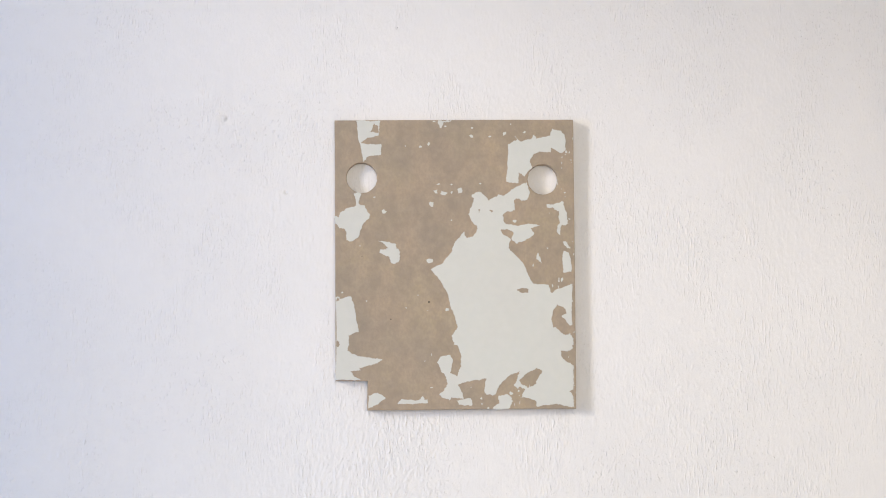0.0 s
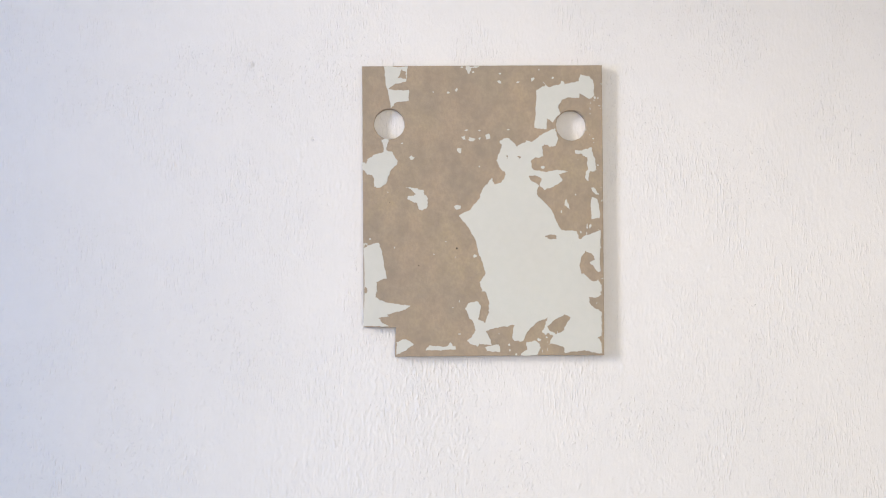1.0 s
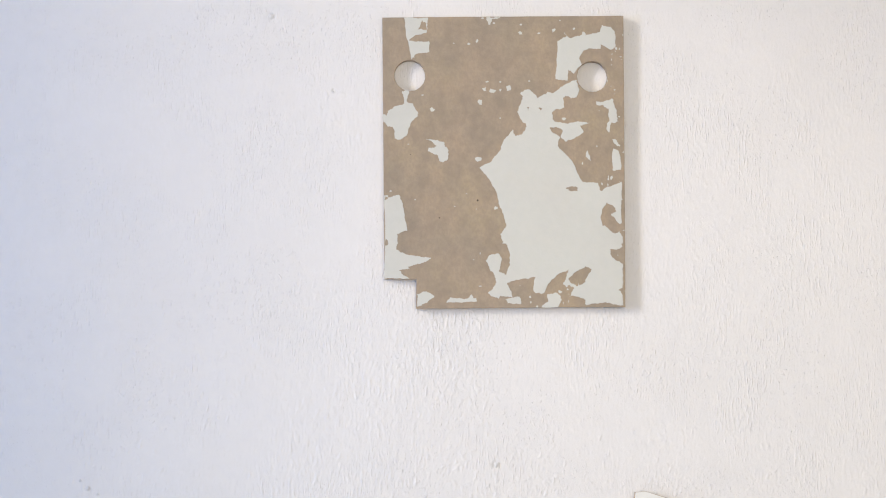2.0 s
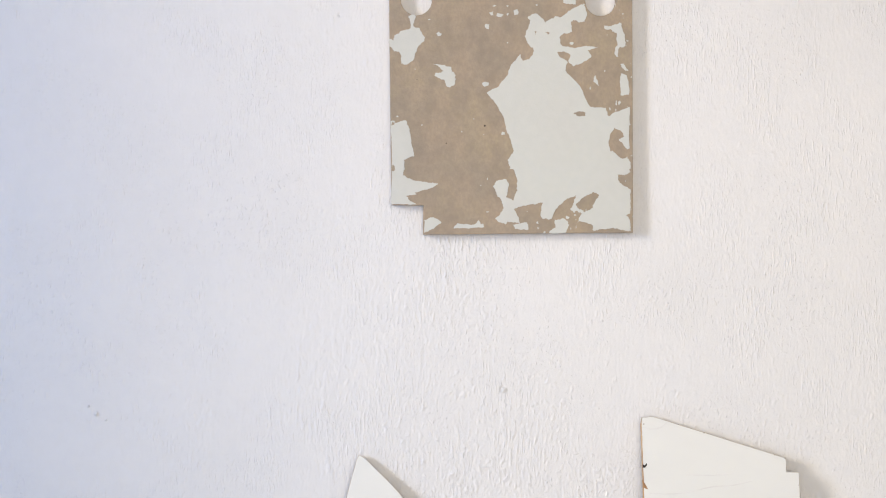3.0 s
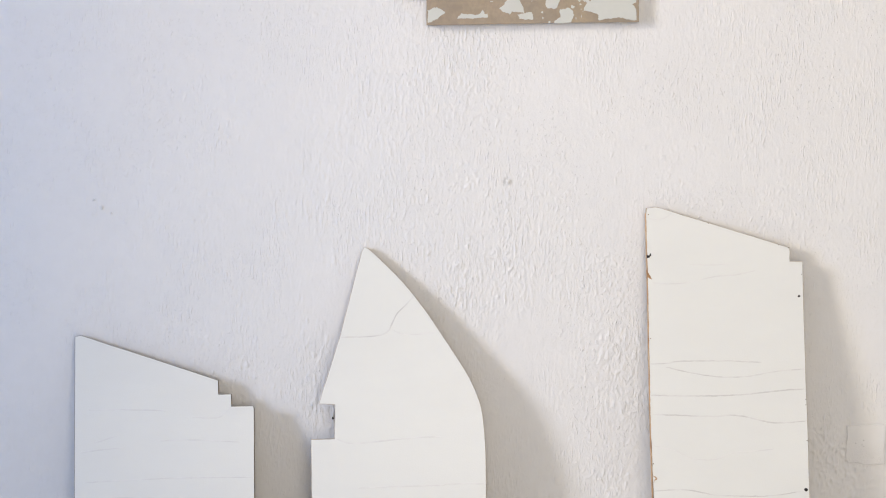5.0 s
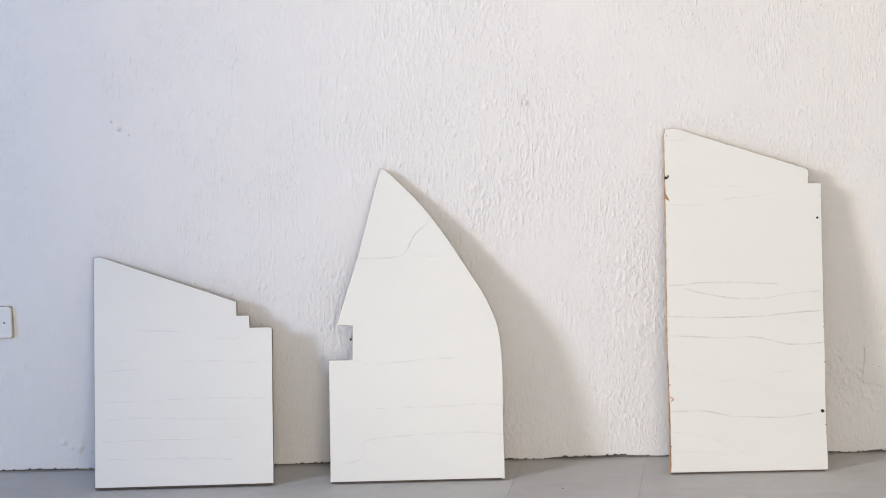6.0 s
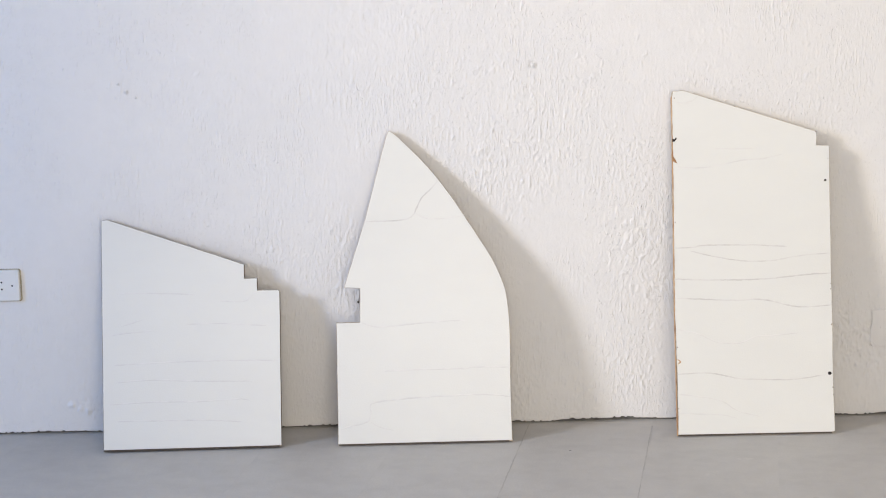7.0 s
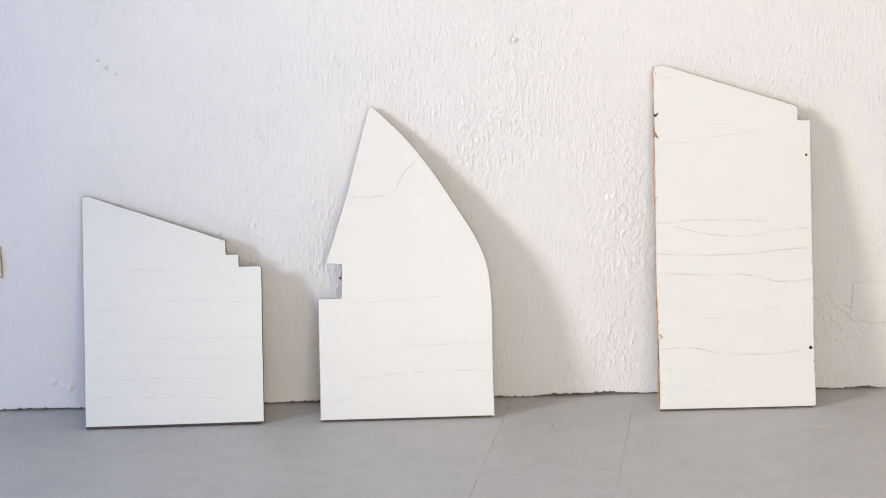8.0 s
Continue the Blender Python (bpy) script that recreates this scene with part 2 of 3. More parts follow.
def relief(x, z):
    broad = 0.0022 * lattice(1, x * 2.1, z * 1.7) + 0.0012 * lattice(2, x * 6, z * 4)
    bent = x + 0.003 * lattice(3, x * 10, z * 11) + 0.0012 * lattice(12, x * 60, z * 40)
    slide = z + 0.02 * lattice(5, x * 60, z * 4)
    cx, cz = x + 0.004 * lattice(15, x * 80, z * 80), z + 0.004 * lattice(16, x * 80, z * 80)
    bristle = np.clip(lattice(4, bent * 300, slide * 105) - 0.36, 0, 0.4) + np.clip(lattice(6, bent * 330, slide * 40) - 0.42, 0, 0.35)
    dabs = np.clip(lattice(9, cx * 265 + cz * 25, cz * 180 - cx * 25) - 0.45, 0, 0.35)
    drops = np.clip(lattice(13, cx * 150, cz * 130) - 0.72, 0, 0.3)
    patch = lattice(7, x * 4.3 + 3, z * 3.1) + 0.8 * lattice(8, x * 13, z * 9)
    brushed_here = np.clip(0.38 + 0.9 * patch, 0.04, 1)
    dabbed_here = np.clip(0.30 + 1.2 * lattice(10, x * 7, z * 5) + 0.5 * lattice(19, x * 19, z * 16), 0.02, 1)
    middle = np.exp(-((x - 0.05) / 0.75) ** 2)
    low = np.clip(1.40 - z * 0.55, 0.35, 1.15) * (0.5 + 0.5 * middle)
    fine = 0.00014 * lattice(11, x * 320, z * 150)
    out = broad + (0.0020 * bristle * brushed_here + 0.0034 * dabs * dabbed_here + 0.0068 * drops * np.clip(0.25 + lattice(14, x * 5, z * 5), 0, 1)) * low + fine
    lumps = np.clip(lattice(17, cx * 125, cz * 90) - 0.2, 0, 0.6) + 0.6 * np.clip(lattice(18, cx * 240, cz * 140), 0, 0.6)
    for px, pz, r, d in ((0.935, 0.200, 0.08, 0.0042), (0.960, 0.130, 0.08, 0.0022), (0.470, 0.290, 0.08, 0.0016), (0.173, 0.093, 0.05, 0.0030), (-0.209, 0.302, 0.05, 0.0022), (0.440, 0.420, 0.10, 0.0018),
                         (0.430, 0.125, 0.06, 0.0026), (-0.826, 0.067, 0.06, 0.0014), (0.056, 1.042, 0.16, 0.0010), (-0.185, 0.926, 0.12, 0.0009), (0.164, 0.607, 0.14, 0.0011)):
        out = out + d * lumps * np.exp(-((x - px) ** 2 + (z - pz) ** 2) / r ** 2)
    for px, pz, r, d in ((0.202, 0.812, 0.0075, -0.0032), (0.455, 0.306, 0.008, 0.0018), (0.086, 0.627, 0.006, 0.0015), (-0.286, 1.802, 0.012, -0.0016), (-0.822, 0.056, 0.006, 0.003),
                         (-0.806, 0.053, 0.007, 0.004), (-0.840, 0.067, 0.006, 0.003), (-0.150, 1.636, 0.003, -0.003), (0.098, 2.010, 0.002, -0.003)):
        out = out + d * np.exp(-((x - px) ** 2 + (z - pz) ** 2) / r ** 2)
    return out


def build_north_wall():
    xs = np.concatenate([np.arange(WEST, -1.15, 0.05), np.arange(-1.15, 1.25, 0.0018), np.arange(1.25, EAST, 0.05), [EAST]])
    zs = np.concatenate([np.arange(0, 2.2, 0.0026), np.arange(2.2, TOP, 0.05), [TOP]])
    X, Z = np.meshgrid(xs, zs)
    y = WALL - relief(X, Z)
    foot = 0.0042 + 0.003 * lattice(21, xs * 22, xs * 0) + 0.005 * np.clip(lattice(22, xs * 190, xs * 3) - 0.25, 0, 1) + 0.006 * np.clip(lattice(23, xs * 6, xs * 0 + 4) - 0.25, 0, 1)
    Zr = Z + np.clip(foot, 0.0005, 1)[None, :] * np.clip(1 - Z / 0.03, 0, 1)
    nx, nz = len(xs), len(zs)
    co = np.stack([X, y, Zr], -1).reshape(-1, 3)
    back = np.stack([xs, np.full(nx, WALL + 0.012), Zr[0]], -1)      # turned-in lower lip
    co = np.concatenate([co, back])
    i = (np.arange(nz - 1)[:, None] * nx + np.arange(nx - 1)[None, :]).reshape(-1)
    quads = np.stack([i, i + 1, i + nx + 1, i + nx], 1)
    j = np.arange(nx - 1)
    lip = np.stack([nx * nz + j, nx * nz + j + 1, j + 1, j], 1)
    quads = np.concatenate([quads, lip])
    me = bpy.data.meshes.new("wall_north")
    me.vertices.add(len(co))
    me.vertices.foreach_set("co", co.astype(np.float32).ravel())
    me.loops.add(len(quads) * 4)
    me.loops.foreach_set("vertex_index", quads.astype(np.int32).ravel())
    me.polygons.add(len(quads))
    me.polygons.foreach_set("loop_start", np.arange(0, len(quads) * 4, 4, dtype=np.int32))
    me.update(calc_edges=True)
    me.polygons.foreach_set("use_smooth", np.ones(len(quads), dtype=bool))
    me.validate()
    wall = finish("wall_north", me, plaster)
    tagged(wall, "white painted plaster wall with rough vertical brush marks", "wall", kind="structure")
    bm = box(bmesh.new(), (WEST - THICK, WALL + 0.009, 0.0), (EAST + THICK, WALL + THICK, TOP))
    part("masonry", bm, plaster_core, wall, "masonry behind the plaster, its dark tone painting shade in the foot gap")


build_north_wall()


def wall_with_opening(name, along, lo, hi, face, out, opening, label):
    """A wall of real thickness; along: 'x' or 'y'; opening: from, to, sill, head, or none."""
    bm = bmesh.new()
    spans = [(lo, hi, 0.0, TOP)]
    if opening:
        a, b, s, t = opening
        spans = [(lo, a, 0, TOP), (b, hi, 0, TOP), (a, b, 0, s), (a, b, t, TOP)]
    d0, d1 = sorted((face, face + out))
    for a, b, s, t in spans:
        if along == "x":
            box(bm, (a, d0, s), (b, d1, t))
        else:
            box(bm, (d0, a, s), (d1, b, t))
    return tagged(part(name, bm, room_paint), label, "wall", kind="structure")


# unseen wall: its opening is placed to keep sun off the left side
wall_with_opening("wall_west", "y", SOUTH - THICK, WALL + 0.009, WEST, -THICK, WIN_W, "unseen white side wall, its window opening added to cut the sunlight")
# unseen wall: the opening is made up to let the fill lamp in
wall_with_opening("wall_south", "x", WEST, EAST, SOUTH, -THICK, WIN_S, "unseen white back wall, its window opening added for fill light")
wall_with_opening("wall_east", "y", SOUTH - THICK, WALL + 0.009, EAST, THICK, None, "plain white side wall")
tagged(part("ceiling", box(bmesh.new(), (WEST - THICK, SOUTH - THICK, TOP + 0.002), (EAST + THICK, WALL + THICK, TOP + 0.2)), room_paint),
       "plain white ceiling", "ceiling", kind="structure")


def window(name, along, at, opening):
    """A plain painted casement frame, unseen and added, set deep in the opening."""
    a, b, s, t = opening
    w = tagged(new(name), "unseen white casement window frame added in a wall opening", "window", kind="structure")
    m = (a + b) / 2
    for nm, lo, hi in (("jamb", (a, s), (a + 0.05, t)), ("jamb", (b - 0.05, s), (b, t)), ("mullion", (m - 0.025, s + 0.05), (m + 0.025, t - 0.05)),
                       ("window_head", (a + 0.05, t - 0.05), (b - 0.05, t)), ("window_sill", (a + 0.05, s), (b - 0.05, s + 0.05))):
        d = sorted((at, at + 0.06))
        if along == "x":
            bm = box(bmesh.new(), (lo[0], d[0], lo[1]), (hi[0], d[1], hi[1]), 0.004)
        else:
            bm = box(bmesh.new(), (d[0], lo[0], lo[1]), (d[1], hi[0], hi[1]), 0.004)
        part(nm, bm, window_paint, w)


window("added_window_1", "y", WEST - 0.2, WIN_W)
window("added_window_2", "x", SOUTH - 0.2, WIN_S)

# ---- hanging panel: brown board with the rest of its cream paint ----


def build_panel():
    rng = random.Random(5)
    front, back = 0.021, 0.0005
    panel = thing("wall_panel", pose(-0.0399, WALL, 1.1548, 90), "weathered brown board with flaking cream paint hung on the wall", "board")
    outline = [(-2, 640), (531, 645), (529, 1), (69, 0), (70, 64), (0, 65)]
    cut = [ragged(mm(outline), 0.0005, rng, 0.02)]
    rings = [(58, 512), (461, 510)]
    for x, y in mm(rings):
        cut.append([(x + 0.034 * rng.uniform(0.985, 1.015) * math.cos(a), y + 0.034 * rng.uniform(0.985, 1.015) * math.sin(a))
                    for a in [2 * math.pi * k / 48 for k in range(48)]])
    plate("board", cut, back, front, hardboard, panel, "bare brown hardboard with two round holes", 0.0008)
    level = 0
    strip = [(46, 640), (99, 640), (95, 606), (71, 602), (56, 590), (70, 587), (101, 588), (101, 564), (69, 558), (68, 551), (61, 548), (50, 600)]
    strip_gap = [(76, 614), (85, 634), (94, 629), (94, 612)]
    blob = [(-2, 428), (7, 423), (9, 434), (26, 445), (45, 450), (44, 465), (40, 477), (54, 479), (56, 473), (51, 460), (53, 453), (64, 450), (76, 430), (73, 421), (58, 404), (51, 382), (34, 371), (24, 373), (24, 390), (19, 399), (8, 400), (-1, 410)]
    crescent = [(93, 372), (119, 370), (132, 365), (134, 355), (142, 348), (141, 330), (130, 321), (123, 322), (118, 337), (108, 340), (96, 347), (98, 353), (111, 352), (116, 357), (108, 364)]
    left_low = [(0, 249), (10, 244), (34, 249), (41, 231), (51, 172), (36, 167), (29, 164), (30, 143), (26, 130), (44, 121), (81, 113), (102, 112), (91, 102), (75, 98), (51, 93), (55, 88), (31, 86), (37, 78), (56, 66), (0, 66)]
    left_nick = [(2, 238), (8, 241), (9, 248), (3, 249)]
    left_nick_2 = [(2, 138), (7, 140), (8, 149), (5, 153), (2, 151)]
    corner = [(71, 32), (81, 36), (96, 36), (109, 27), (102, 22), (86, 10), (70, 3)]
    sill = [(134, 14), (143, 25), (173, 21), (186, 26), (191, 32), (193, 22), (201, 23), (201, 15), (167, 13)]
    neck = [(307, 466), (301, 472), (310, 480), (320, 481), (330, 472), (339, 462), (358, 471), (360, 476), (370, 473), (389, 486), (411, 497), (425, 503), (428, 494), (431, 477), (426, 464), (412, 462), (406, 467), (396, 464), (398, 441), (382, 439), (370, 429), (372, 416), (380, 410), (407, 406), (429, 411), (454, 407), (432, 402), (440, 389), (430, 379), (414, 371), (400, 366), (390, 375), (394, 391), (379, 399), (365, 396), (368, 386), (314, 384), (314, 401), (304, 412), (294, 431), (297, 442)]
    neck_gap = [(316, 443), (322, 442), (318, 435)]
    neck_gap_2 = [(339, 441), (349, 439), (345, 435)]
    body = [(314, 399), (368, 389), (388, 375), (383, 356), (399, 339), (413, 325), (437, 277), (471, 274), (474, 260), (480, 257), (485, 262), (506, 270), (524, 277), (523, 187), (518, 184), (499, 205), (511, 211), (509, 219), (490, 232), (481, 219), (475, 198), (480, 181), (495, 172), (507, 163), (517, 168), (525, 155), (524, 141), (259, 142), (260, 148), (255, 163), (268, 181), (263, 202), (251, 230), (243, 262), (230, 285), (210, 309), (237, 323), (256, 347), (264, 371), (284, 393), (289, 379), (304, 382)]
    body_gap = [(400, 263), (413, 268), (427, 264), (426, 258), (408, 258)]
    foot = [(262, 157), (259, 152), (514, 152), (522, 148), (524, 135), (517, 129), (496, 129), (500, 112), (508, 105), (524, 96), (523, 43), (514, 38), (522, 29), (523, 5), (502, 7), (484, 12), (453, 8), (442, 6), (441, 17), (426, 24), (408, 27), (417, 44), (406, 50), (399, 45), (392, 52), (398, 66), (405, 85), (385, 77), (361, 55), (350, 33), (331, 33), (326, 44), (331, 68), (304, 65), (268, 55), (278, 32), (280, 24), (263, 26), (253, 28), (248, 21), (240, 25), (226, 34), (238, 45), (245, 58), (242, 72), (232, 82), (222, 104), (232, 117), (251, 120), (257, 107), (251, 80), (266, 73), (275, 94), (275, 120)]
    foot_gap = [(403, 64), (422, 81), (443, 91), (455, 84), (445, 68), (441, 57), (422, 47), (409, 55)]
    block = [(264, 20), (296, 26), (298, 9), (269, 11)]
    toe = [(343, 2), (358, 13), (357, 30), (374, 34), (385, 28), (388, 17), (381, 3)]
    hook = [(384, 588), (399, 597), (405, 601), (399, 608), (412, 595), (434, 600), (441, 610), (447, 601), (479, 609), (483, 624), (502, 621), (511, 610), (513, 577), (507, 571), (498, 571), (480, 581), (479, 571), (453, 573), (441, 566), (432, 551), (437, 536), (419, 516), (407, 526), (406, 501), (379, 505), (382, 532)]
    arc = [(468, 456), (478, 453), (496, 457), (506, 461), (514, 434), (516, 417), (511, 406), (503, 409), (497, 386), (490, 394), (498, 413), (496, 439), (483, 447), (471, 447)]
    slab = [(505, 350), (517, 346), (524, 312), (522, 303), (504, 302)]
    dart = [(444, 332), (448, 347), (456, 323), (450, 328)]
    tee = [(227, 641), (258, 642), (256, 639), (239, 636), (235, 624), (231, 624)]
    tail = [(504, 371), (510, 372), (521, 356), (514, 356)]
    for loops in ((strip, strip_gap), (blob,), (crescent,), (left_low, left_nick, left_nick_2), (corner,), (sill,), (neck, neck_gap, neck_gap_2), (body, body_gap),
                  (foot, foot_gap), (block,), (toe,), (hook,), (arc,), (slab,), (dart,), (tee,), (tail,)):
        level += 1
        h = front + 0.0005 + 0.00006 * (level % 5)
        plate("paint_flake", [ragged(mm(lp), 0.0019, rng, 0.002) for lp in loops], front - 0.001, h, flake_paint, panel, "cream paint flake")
    flecks = [(106, 437, 4.5, 3.2), (212, 454, 5.2, 4.5), (208, 328, 5.9, 3.9), (188, 582, 2.6, 2), (207, 589, 2.6, 3.2), (302, 607, 3.9, 3.2), (375, 613, 3.9, 3.9), (343, 606, 3.2, 1.3), (421, 616, 2.6, 2), (221, 482, 3.9, 3.9), (239, 478, 5.9, 3.9), (274, 485, 5.2, 4.5), (257, 480, 2.6, 2), (321, 500, 2.6, 2), (228, 499, 3.2, 1.3), (303, 625, 2.6, 1.3), (219, 639, 2, 1.3), (244, 628, 2, 1.3), (85, 469, 2.6, 1.3), (14, 258, 2, 1.3), (202, 218, 0.7, 0.7), (246, 220, 3.2, 3.2), (68, 239, 1.3, 1.3), (155, 224, 1.3, 1.3), (257, 498, 2, 2), (397, 417, 3.9, 2.6), (514, 573, 2.6, 3.2), (510, 596, 2, 2.6), (385, 36, 3.2, 2.6), (319, 25, 2, 2), (487, 443, 1.3, 1.3), (501, 286, 2, 3.9), (494, 283, 1.3, 3.2), (437, 318, 1.3, 2.6), (440, 29, 2, 2), (416, 34, 2.6, 3.2), (469, 356, 1.3, 1.3), (181, 252, 1.3, 0.7), (195, 107, 2, 0.7), (210, 121, 0.7, 2), (210, 49, 2.6, 0.7), (54, 361, 1.3, 0.7), (256, 418, 1.3, 1.3), (155, 583, 1.3, 1.3), (390, 634, 1.3, 1.3)]
    for x, y, w, h in flecks:
        n, spin = 7, rng.uniform(0, 6)
        loop = []
        for k in range(n):
            a = 2 * math.pi * k / n + rng.uniform(-0.3, 0.3)
            r = rng.uniform(0.65, 1.75)
            loop.append(((x + w * r * math.cos(a)) / 1000, (y + h * r * math.sin(a)) / 1000))
        plate("paint_fleck", [ragged(loop, 0.0006, rng, 0.003)], front - 0.001, front + 0.0004, flake_paint, panel)
    for k in range(70):
        down = k % 3 == 0
        x, y = (rng.uniform(290, 530), rng.uniform(2, 60)) if down else (rng.triangular(470, 532, 530), rng.uniform(20, 630))
        w, h = rng.uniform(0.5, 2.2), rng.uniform(0.6, 3.2)
        loop = [((x + w * rng.uniform(0, 2) * math.cos(a)) / 1000, (y + h * rng.uniform(0, 2) * math.sin(a)) / 1000) for a in (0, 1, 2.4, 3.6, 5.0)]
        plate("paint_fleck", [loop], front - 0.001, front + 0.0003, flake_paint, panel)
    for x, y, r in ((205, 237, 0.0022), (121, 199, 0.0015), (58, 338, 0.001)):
        disc("pin_hole", x / 1000, y / 1000, r, front - 0.001, front + 0.0002, dark_hole, panel, rng)


build_panel()

# ---- boards that lean on the wall ----
BOARD = 0.016


def build_board(base, turn, lean, label, outline, cracks, seed, rough=0.0004, side=brown_edge):
    rng = random.Random(seed)
    ob = thing("leaning_board", leaning((*base, BOARD * math.sin(radians(lean))), turn, lean), label, "board", "cut boards leaning on the wall")
    edge = ragged(mm(outline), rough, rng, 0.012)
    plate("core", [edge], -BOARD, -0.0012, side, ob, "raw brown board edge")
    plate("painted_face", [inset(edge, 0.0009, 0.0026)], -0.0011, 0.0, board_paint, ob, "white painted face", 0.0004)
    width = max(x for x, y in outline) / 1000
    # dark strip put where shade lies between board foot and floor
    plate("foot_shade_strip", [ragged([(0.001, -0.0006), (width - 0.007, -0.0006), (width - 0.007, 0.0024), (0.001, 0.0024)], 0.0002, rng, 0.02)],
          -0.0014, -0.0009, foot_shade, ob, "dark strip painting the shade under the board's foot")
    for line, wide, mat in cracks:
        ridge("crack", line, 1.5 * wide / 1000, 0.0003, mat, ob, rng)
    return ob, rng


def stepped_board():
    outline = [(0, 0), (387, 2), (389, 339), (386, 343), (340, 343), (340, 370), (312, 370), (312, 401), (13, 507), (0, 504)]
    c1 = [(30, 343), (99, 342), (203, 337)]
    c2 = [(253, 322), (308, 319), (326, 330), (339, 343)]
    c3 = [(22, 186), (102, 189), (233, 191), (386, 188)]
    c4 = [(28, 148), (102, 152), (215, 147), (329, 144)]
    c5 = [(12, 101), (117, 104), (214, 103), (304, 106), (319, 100)]
    c6 = [(28, 64), (214, 62), (303, 56)]
    c7 = [(11, 251), (60, 256), (111, 260)]
    c8 = [(42, 271), (67, 278), (95, 286)]
    c9 = [(184, 272), (258, 272), (357, 265)]
    build_board((-0.7487, 3.7135), 1.08, 15.95, "white painted board with sloping top and stepped corner leaning on wall", outline,
                [(c, 1.8, crack_dust_shade) for c in (c1, c2, c3, c4, c5, c6, c7, c8, c9)], 11)


def pointed_board():
    outline = [(-1, 1), (381, 0), (380, 113), (381, 224), (379, 280), (374, 327), (361, 367), (343, 405), (320, 443), (298, 478), (260, 537), (231, 577), (199, 616), (154, 662), (135, 680), (124, 685), (118, 673), (68, 491), (19, 344), (54, 342), (52, 268), (1, 268)]
    straight, curve = outline[:2], outline[1:16]
    curve = [(x * 1000, y * 1000) for x, y in smooth_line(mm(curve), 0.012)]
    outline = straight[:1] + curve + outline[16:]
    c1 = [(66, 488), (110, 488), (141, 489), (163, 493), (173, 500), (178, 507), (192, 536), (211, 554), (235, 579)]
    c2 = [(178, 504), (197, 494), (221, 491), (259, 493), (289, 500)]
    c3 = [(56, 268), (75, 260), (105, 257), (179, 263), (241, 267), (284, 267)]
    c4 = [(103, 160), (177, 162), (258, 162), (289, 162), (296, 165), (381, 163)]
    c5 = [(2, 34), (32, 42), (51, 46), (68, 53), (73, 71), (72, 88), (95, 94), (151, 99), (213, 102), (324, 104), (380, 98)]
    c6 = [(72, 49), (95, 37), (125, 30)]
    build_board((-0.2381, 3.7224), 0.40, 10.83, "white painted board cut to a curved point leaning on wall", outline,
                [(c1, 2.0, crack_dark_shade), (c2, 2.0, crack_dust_shade), (c3, 2.0, crack_dust_shade), (c4, 2.2, crack_dust_shade), (c5, 2.2, crack_dust_shade), (c6, 1.8, crack_dust_shade)], 12, 0.0003, pale_edge)


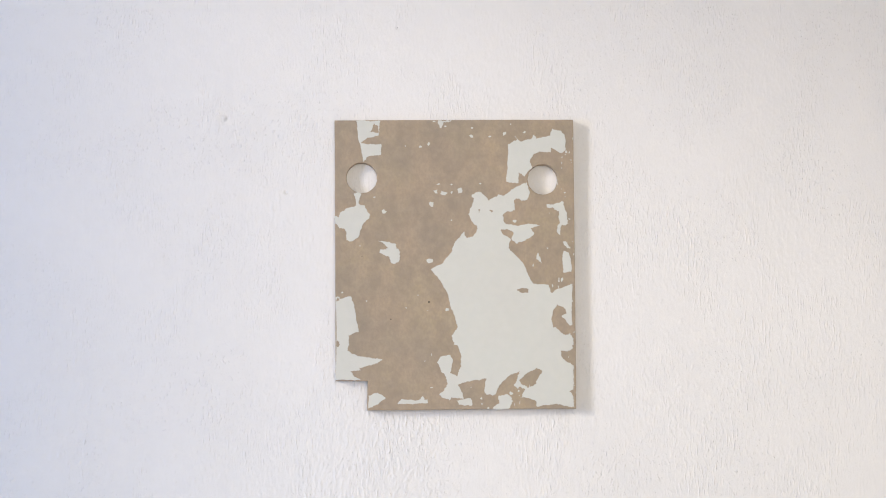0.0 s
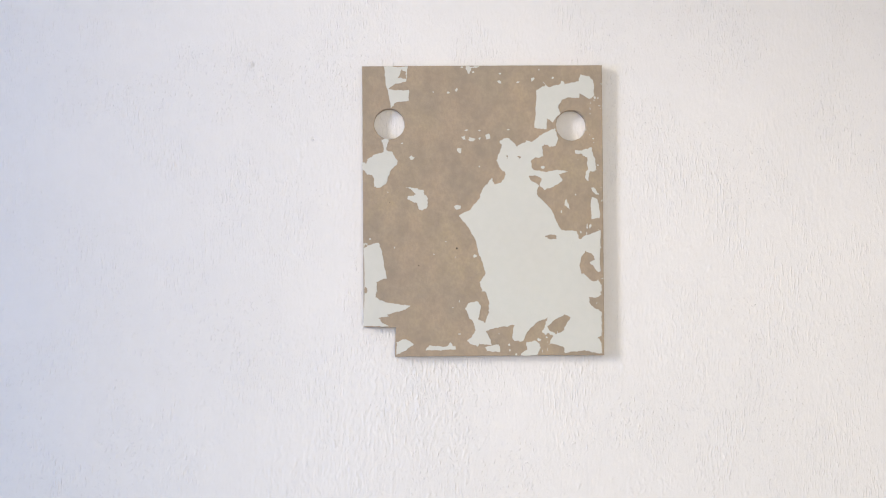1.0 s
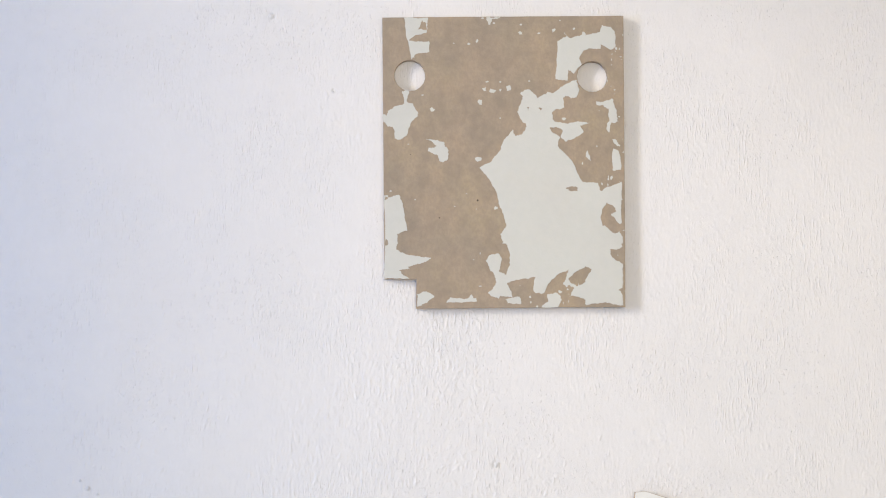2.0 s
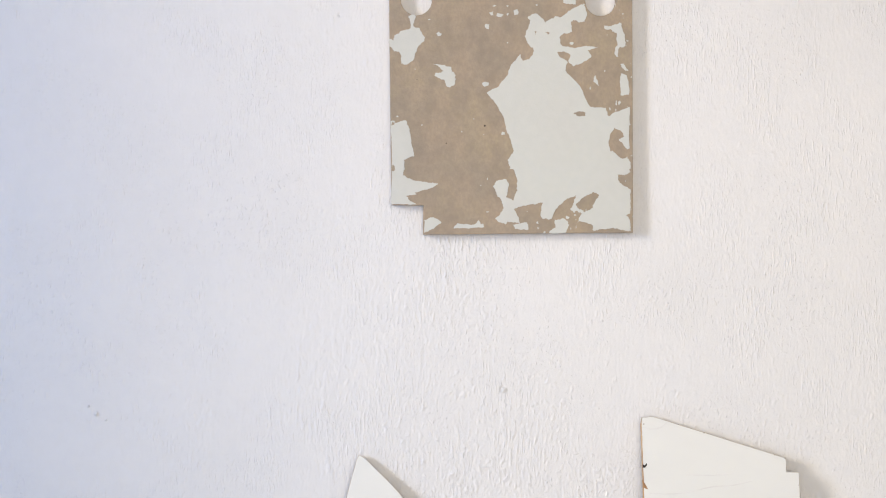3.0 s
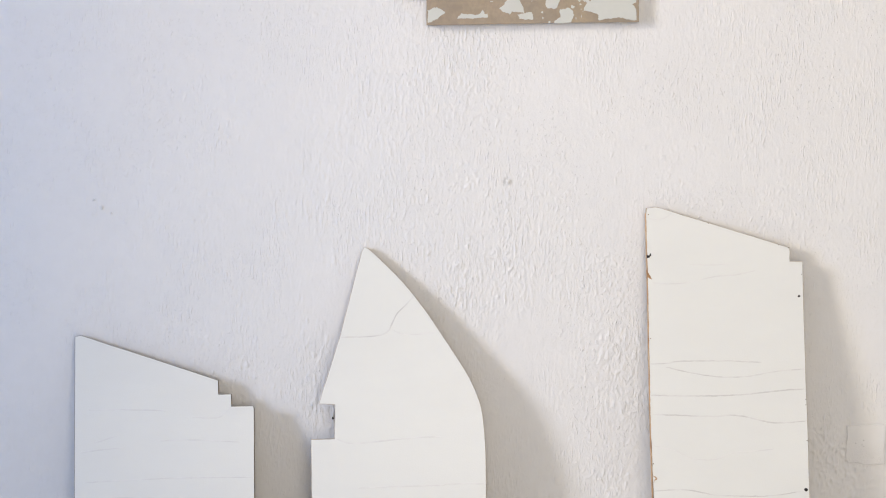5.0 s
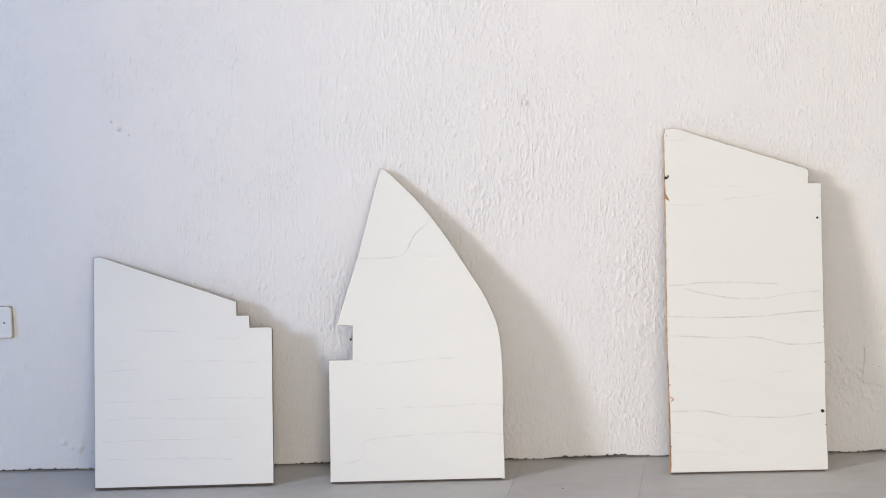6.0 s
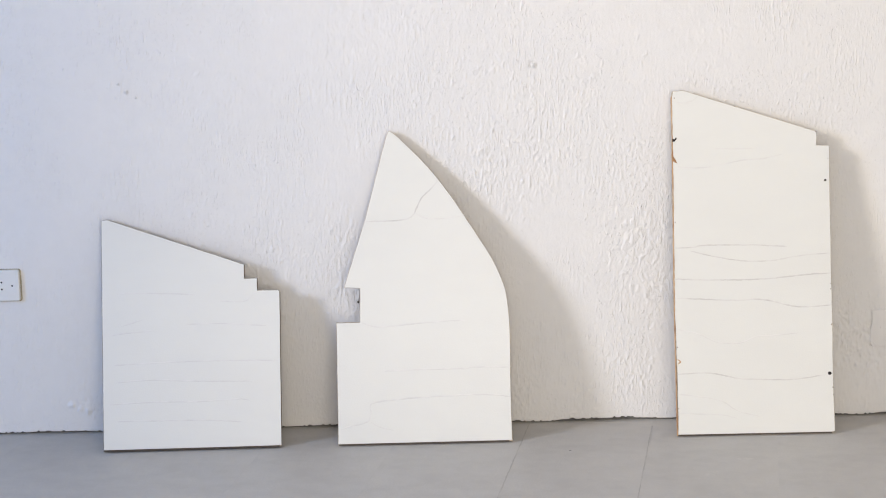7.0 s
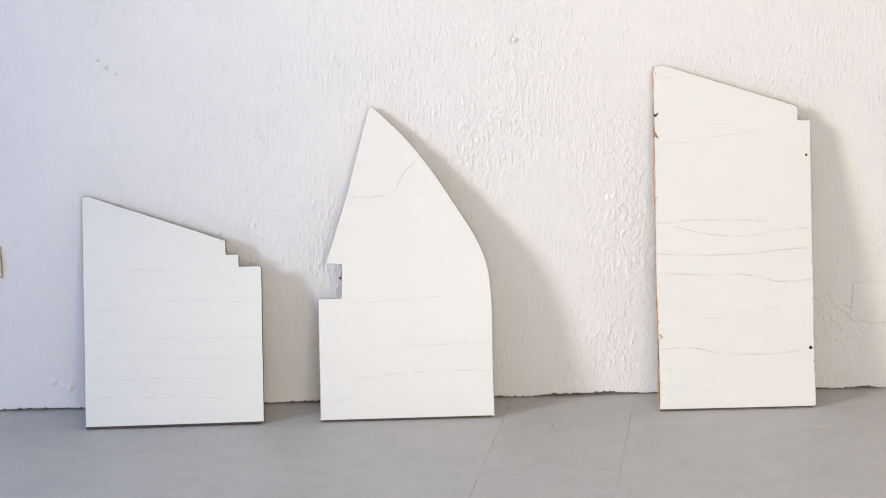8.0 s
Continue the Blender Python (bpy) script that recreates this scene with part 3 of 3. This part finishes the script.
def tall_board():
    outline = [(0, 0), (340, -1), (347, 4), (345, 96), (344, 220), (342, 358), (340, 633), (312, 634), (312, 664), (39, 753), (17, 759), (-2, 757), (-5, 741), (-4, 587), (-4, 264), (-1, 152)]
    c1 = [(-3, 735), (13, 731), (37, 734), (54, 746)]
    c2 = [(7, 592), (39, 589), (81, 591), (143, 603), (194, 607), (235, 615)]
    c3 = [(89, 631), (144, 629), (188, 632)]
    c4 = [(-2, 414), (39, 415), (64, 419), (166, 418), (245, 413)]
    c5 = [(32, 407), (99, 391), (154, 383), (211, 383), (255, 390), (300, 395), (340, 397)]
    c6 = [(-3, 346), (109, 342), (194, 343), (244, 347), (306, 352), (341, 353)]
    c7 = [(1, 304), (134, 297), (169, 299), (210, 294), (256, 282), (296, 280), (341, 283)]
    c8 = [(3, 235), (51, 223), (92, 205), (139, 203), (174, 216), (215, 218), (268, 223)]
    c9 = [(-1, 136), (65, 138), (102, 132), (140, 124), (202, 121), (243, 120), (284, 123), (330, 130)]
    c10 = [(0, 92), (56, 85), (97, 76), (131, 54), (184, 39)]
    c11 = [(-1, 49), (96, 45), (137, 34)]
    ob, rng = build_board((0.5086, 3.7372), -0.48, 8.71, "tall white painted board with chipped bare edge leaning on wall", outline,
                          [(c1, 1.6, crack_dust_shade), (c2, 1.8, crack_dust_shade), (c3, 1.4, crack_dust_shade), (c4, 1.8, crack_dark_shade), (c5, 1.6, crack_dark_shade), (c6, 2.0, crack_dark_shade),
                           (c7, 2.0, crack_dark_shade), (c8, 1.6, crack_dust_shade), (c9, 1.8, crack_dark_shade), (c10, 1.4, crack_dust_shade), (c11, 1.4, crack_dust_shade)], 13, 0.0008, pale_edge)
    edge = [(-5, 745), (-4, 587), (-4, 264), (-1, 0)]
    bm = bmesh.new()
    rows = []
    for p in smooth_line(mm(edge), 0.008):
        w = rng.uniform(0.0004, 0.0014)
        rows.append([bm.verts.new((p.x + dx, p.y, dz)) for dx, dz in ((0.0000, -0.0130), (-0.0010, -0.0008), (-0.0006, 0.0003), (w, 0.0003), (w + 0.0004, -0.0009))])
    for lower, upper in zip(rows, rows[1:]):
        for k in range(4):
            bm.faces.new((lower[k], lower[k + 1], upper[k + 1], upper[k]))
    bmesh.ops.recalc_face_normals(bm, faces=bm.faces)
    part("worn_edge", bm, orange_edge, ob, "bare orange wood edge")
    gouge_1 = [(-4, 654), (0, 652), (4, 657), (5, 652), (0, 647), (-5, 646)]
    gouge_2 = [(-6, 621), (-1, 613), (6, 599), (0, 602), (-5, 607)]
    notch = [(-2, 170), (5, 168), (9, 164), (8, 161), (3, 159), (1, 153), (3, 162), (5, 163), (3, 166)]
    for loop, mat in ((gouge_1, dark_hole), (gouge_2, orange_edge), (notch, orange_edge)):
        plate("gouge", [ragged(mm(loop), 0.0006, rng, 0.003)], -0.001, 0.0007, mat, ob, "splintered brown gouge")
    for x, y, r in ((330, 557, 0.0028), (336, 132, 0.0042)):
        disc("nail_hole", x / 1000, y / 1000, r, -0.001, 0.0004, dark_hole, ob, rng, "dark nail hole")
    for x, y in ((343, 101), (344, 85), (337, 605), (287, 671), (310, 664), (133, 721), (77, 740), (1, 742), (341, 240), (340, 318), (340, 330), (0, 470), (1, 196), (2, 60)):
        disc("chip", x / 1000, y / 1000, rng.uniform(0.0008, 0.0015), -0.001, 0.0003, brown_edge, ob, rng)


stepped_board()
pointed_board()
tall_board()

# ---- fittings on the wall ----


def socket():
    s = thing("wall_socket", pose(-0.9755, WALL - 0.001, 0.3462, 90), "white plastic double pole wall socket with rounded corners", "socket")
    loop = []
    for cx, cy, a0 in ((1, 1, 0), (-1, 1, 90), (-1, -1, 180), (1, -1, 270)):
        for k in range(5):
            a = radians(a0 + 22.5 * k)
            loop.append((cx * 0.0295 + 0.0055 * math.cos(a), cy * 0.0295 + 0.0055 * math.sin(a)))
    plate("cover", [loop], 0.0, 0.011, socket_plastic, s, "", 0.002)
    plate("backing", [[(x * 1.06 + 0.001, y * 1.05) for x, y in loop]], -0.004, 0.0022, socket_rim, s, "yellowed rim round the cover")
    rng = random.Random(3)
    for x, y in ((-0.0042, 0.008), (-0.0042, -0.008), (-0.018, 0.0), (0.019, 0.0)):
        disc("pin_hole", x, y, 0.0022 if x < 0.02 else 0.0014, 0.010, 0.0112, dark_hole, s, rng)


def painted_plate():
    s = thing("cover_plate", pose(1.0090, WALL - 0.001, 0.2029, 90, 0.6), "blank outlet plate painted over with white wall paint", "outlet plate")
    rng = random.Random(8)
    loop = ragged([(-0.046, -0.036), (-0.038, -0.041), (-0.02, -0.041), (0.0, -0.046), (0.044, -0.047), (0.044, 0.046), (-0.045, 0.044)], 0.0022, rng, 0.004)
    plate("cover", [loop], -0.002, 0.0036, plaster, s, "", 0.0018)
    for x, y in ((-0.024, 0.004), (-0.006, 0.010), (-0.006, -0.004), (-0.010, 0.0)):
        disc("pin_hole", x, y, 0.0008, 0.002, 0.0038, plaster_core, s, rng)


def nail():
    ob = thing("wall_nail", pose(-0.1922, WALL, 0.2922, 90), "small dark bent nail in the wall", "nail")
    bm = bmesh.new()
    bmesh.ops.create_cone(bm, cap_ends=True, segments=8, radius1=0.0011, radius2=0.0011, depth=0.012, matrix=Matrix.Translation((0, 0, 0.006)))
    part("shank", bm, dark_hole, ob)
    bm = bmesh.new()
    bmesh.ops.create_cone(bm, cap_ends=True, segments=8, radius1=0.0024, radius2=0.0016, depth=0.002, matrix=Matrix.Translation((0.001, 0, 0.014)))
    part("head", bm, dark_hole, ob)


def wall_marks():
    """Grey spots: smudges in the wall paint, and shade painted into a dimple."""
    rng = random.Random(17)
    wall = bpy.data.objects["wall_north"]
    for x, z, r in ((0.203, 0.812, 0.0062), (-0.286, 1.801, 0.0065), (-0.701, 0.787, 0.0030), (-0.685, 0.770, 0.0050), (-0.664, 0.757, 0.0025), (0.099, 2.009, 0.0018), (-0.150, 1.634, 0.0018)):
        bm = bmesh.new()
        centre = bm.verts.new((x, WALL - 0.0042, z))
        ring = []
        for k in range(14):
            a, q = 2 * math.pi * k / 14, r * rng.uniform(0.7, 1.15)
            ring.append(bm.verts.new((x + q * math.cos(a), WALL - 0.002, z + 1.2 * q * math.sin(a))))
        for p, q in zip(ring, ring[1:] + ring[:1]):
            bm.faces.new((centre, q, p))
        bmesh.ops.recalc_face_normals(bm, faces=bm.faces)
        part("grey_spot", bm, spot_grey, wall, "small grey spot painted on the wall")


wall_marks()
socket()
painted_plate()
nail()

# ---- floor: long grey slabs laid askew to the wall, with open joints ----


def build_floor():
    base = part("floor", box(bmesh.new(), (WEST - THICK, SOUTH - THICK, -0.12), (EAST + THICK, WALL + THICK, -0.0004)), grout)
    tagged(base, "grey concrete slab floor with narrow dark joints", "floor", kind="structure")
    skew = math.atan(0.2)
    wide, long, gap = 0.2759, 1.1, 0.0002
    u0 = 0.157 * math.cos(skew) - 3.7 * math.sin(skew)
    bm = box(bmesh.new(), (gap / 2, gap / 2, -0.03), (wide - gap / 2, long - gap / 2, 0.0))
    me = bpy.data.meshes.new("slab")
    bm.to_mesh(me)
    bm.free()
    me.materials.append(concrete)
    turn = Matrix.Rotation(-skew, 4, "Z")
    for i in range(-14, 16):
        for j in range(-5, 3):
            m = turn @ Matrix.Translation((u0 + i * wide, 2.9 + j * long, 0))
            c = m @ Vector((wide / 2, long / 2, 0))
            if not (WEST - 0.6 < c.x < EAST + 0.6 and SOUTH - 0.7 < c.y < WALL + 0.8):
                continue
            corners = [m @ Vector((a, b, 0)) for a in (0, wide) for b in (0, long)]
            cuts = [((side, 0, 0), (sign, 0, 0)) for side, sign in ((WEST - 0.02, -1), (EAST + 0.02, 1)) if any((p.x - side) * sign > 0 for p in corners)]
            cuts += [((0, side, 0), (0, sign, 0)) for side, sign in ((SOUTH - 0.02, -1), (WALL + 0.02, 1)) if any((p.y - side) * sign > 0 for p in corners)]
            piece = me
            if cuts:                               # slabs at the walls are cut to fit
                bm = bmesh.new()
                bm.from_mesh(me)
                bm.transform(m)
                for at, way in cuts:
                    bmesh.ops.bisect_plane(bm, geom=bm.verts[:] + bm.edges[:] + bm.faces[:], plane_co=at, plane_no=way, clear_outer=True)
                    rim = [e for e in bm.edges if e.is_boundary]
                    if rim:
                        bmesh.ops.holes_fill(bm, edges=rim)
                bm.transform(m.inverted())
                piece = bpy.data.meshes.new("slab")
                bm.to_mesh(piece)
                bm.free()
                piece.materials.append(concrete)
            if len(piece.polygons) > 3:
                ob = new("slab", piece)
                ob.parent = base
                ob.matrix_local = m

    rng = random.Random(31)
    for i, lo, hi in ((0, 3.05, 3.83), (1, 3.25, 3.84)):     # dirt caught in two of the joints
        bm, rows = bmesh.new(), []
        for k in range(60):
            v = lo + (hi - lo) * k / 59
            u = u0 + i * wide + rng.uniform(-0.0006, 0.0006)
            w = rng.uniform(0.0009, 0.0020) * (0.4 if k % 23 > 18 else 1)
            rows.append([bm.verts.new(turn @ Vector((u + d * w, v, h))) for d, h in ((-1, -0.001), (-0.8, 0.0004), (0.8, 0.0004), (1, -0.001))])
        for near, far in zip(rows, rows[1:]):
            for k in range(3):
                bm.faces.new((near[k], near[k + 1], far[k + 1], far[k]))
        part("joint_dirt", bm, joint_dirt, base, "dark dirt caught in a floor joint")
    for x, y, w, h, mat in ((0.263, 3.658, 0.0028, 0.004, speck), (0.715, 3.313, 0.010, 0.016, grout), (0.534, 3.475, 0.012, 0.010, scuff), (0.625, 3.575, 0.020, 0.010, scuff), (0.548, 3.490, 0.006, 0.012, scuff)):
        loop = [(x + w * rng.uniform(0.6, 1.1) * math.cos(k * 0.524), y + h * rng.uniform(0.6, 1.1) * math.sin(k * 0.524)) for k in range(12)]
        plate("floor_scuff", [loop], -0.001, 0.0003, mat, base, "small scuff on the floor")


build_floor()
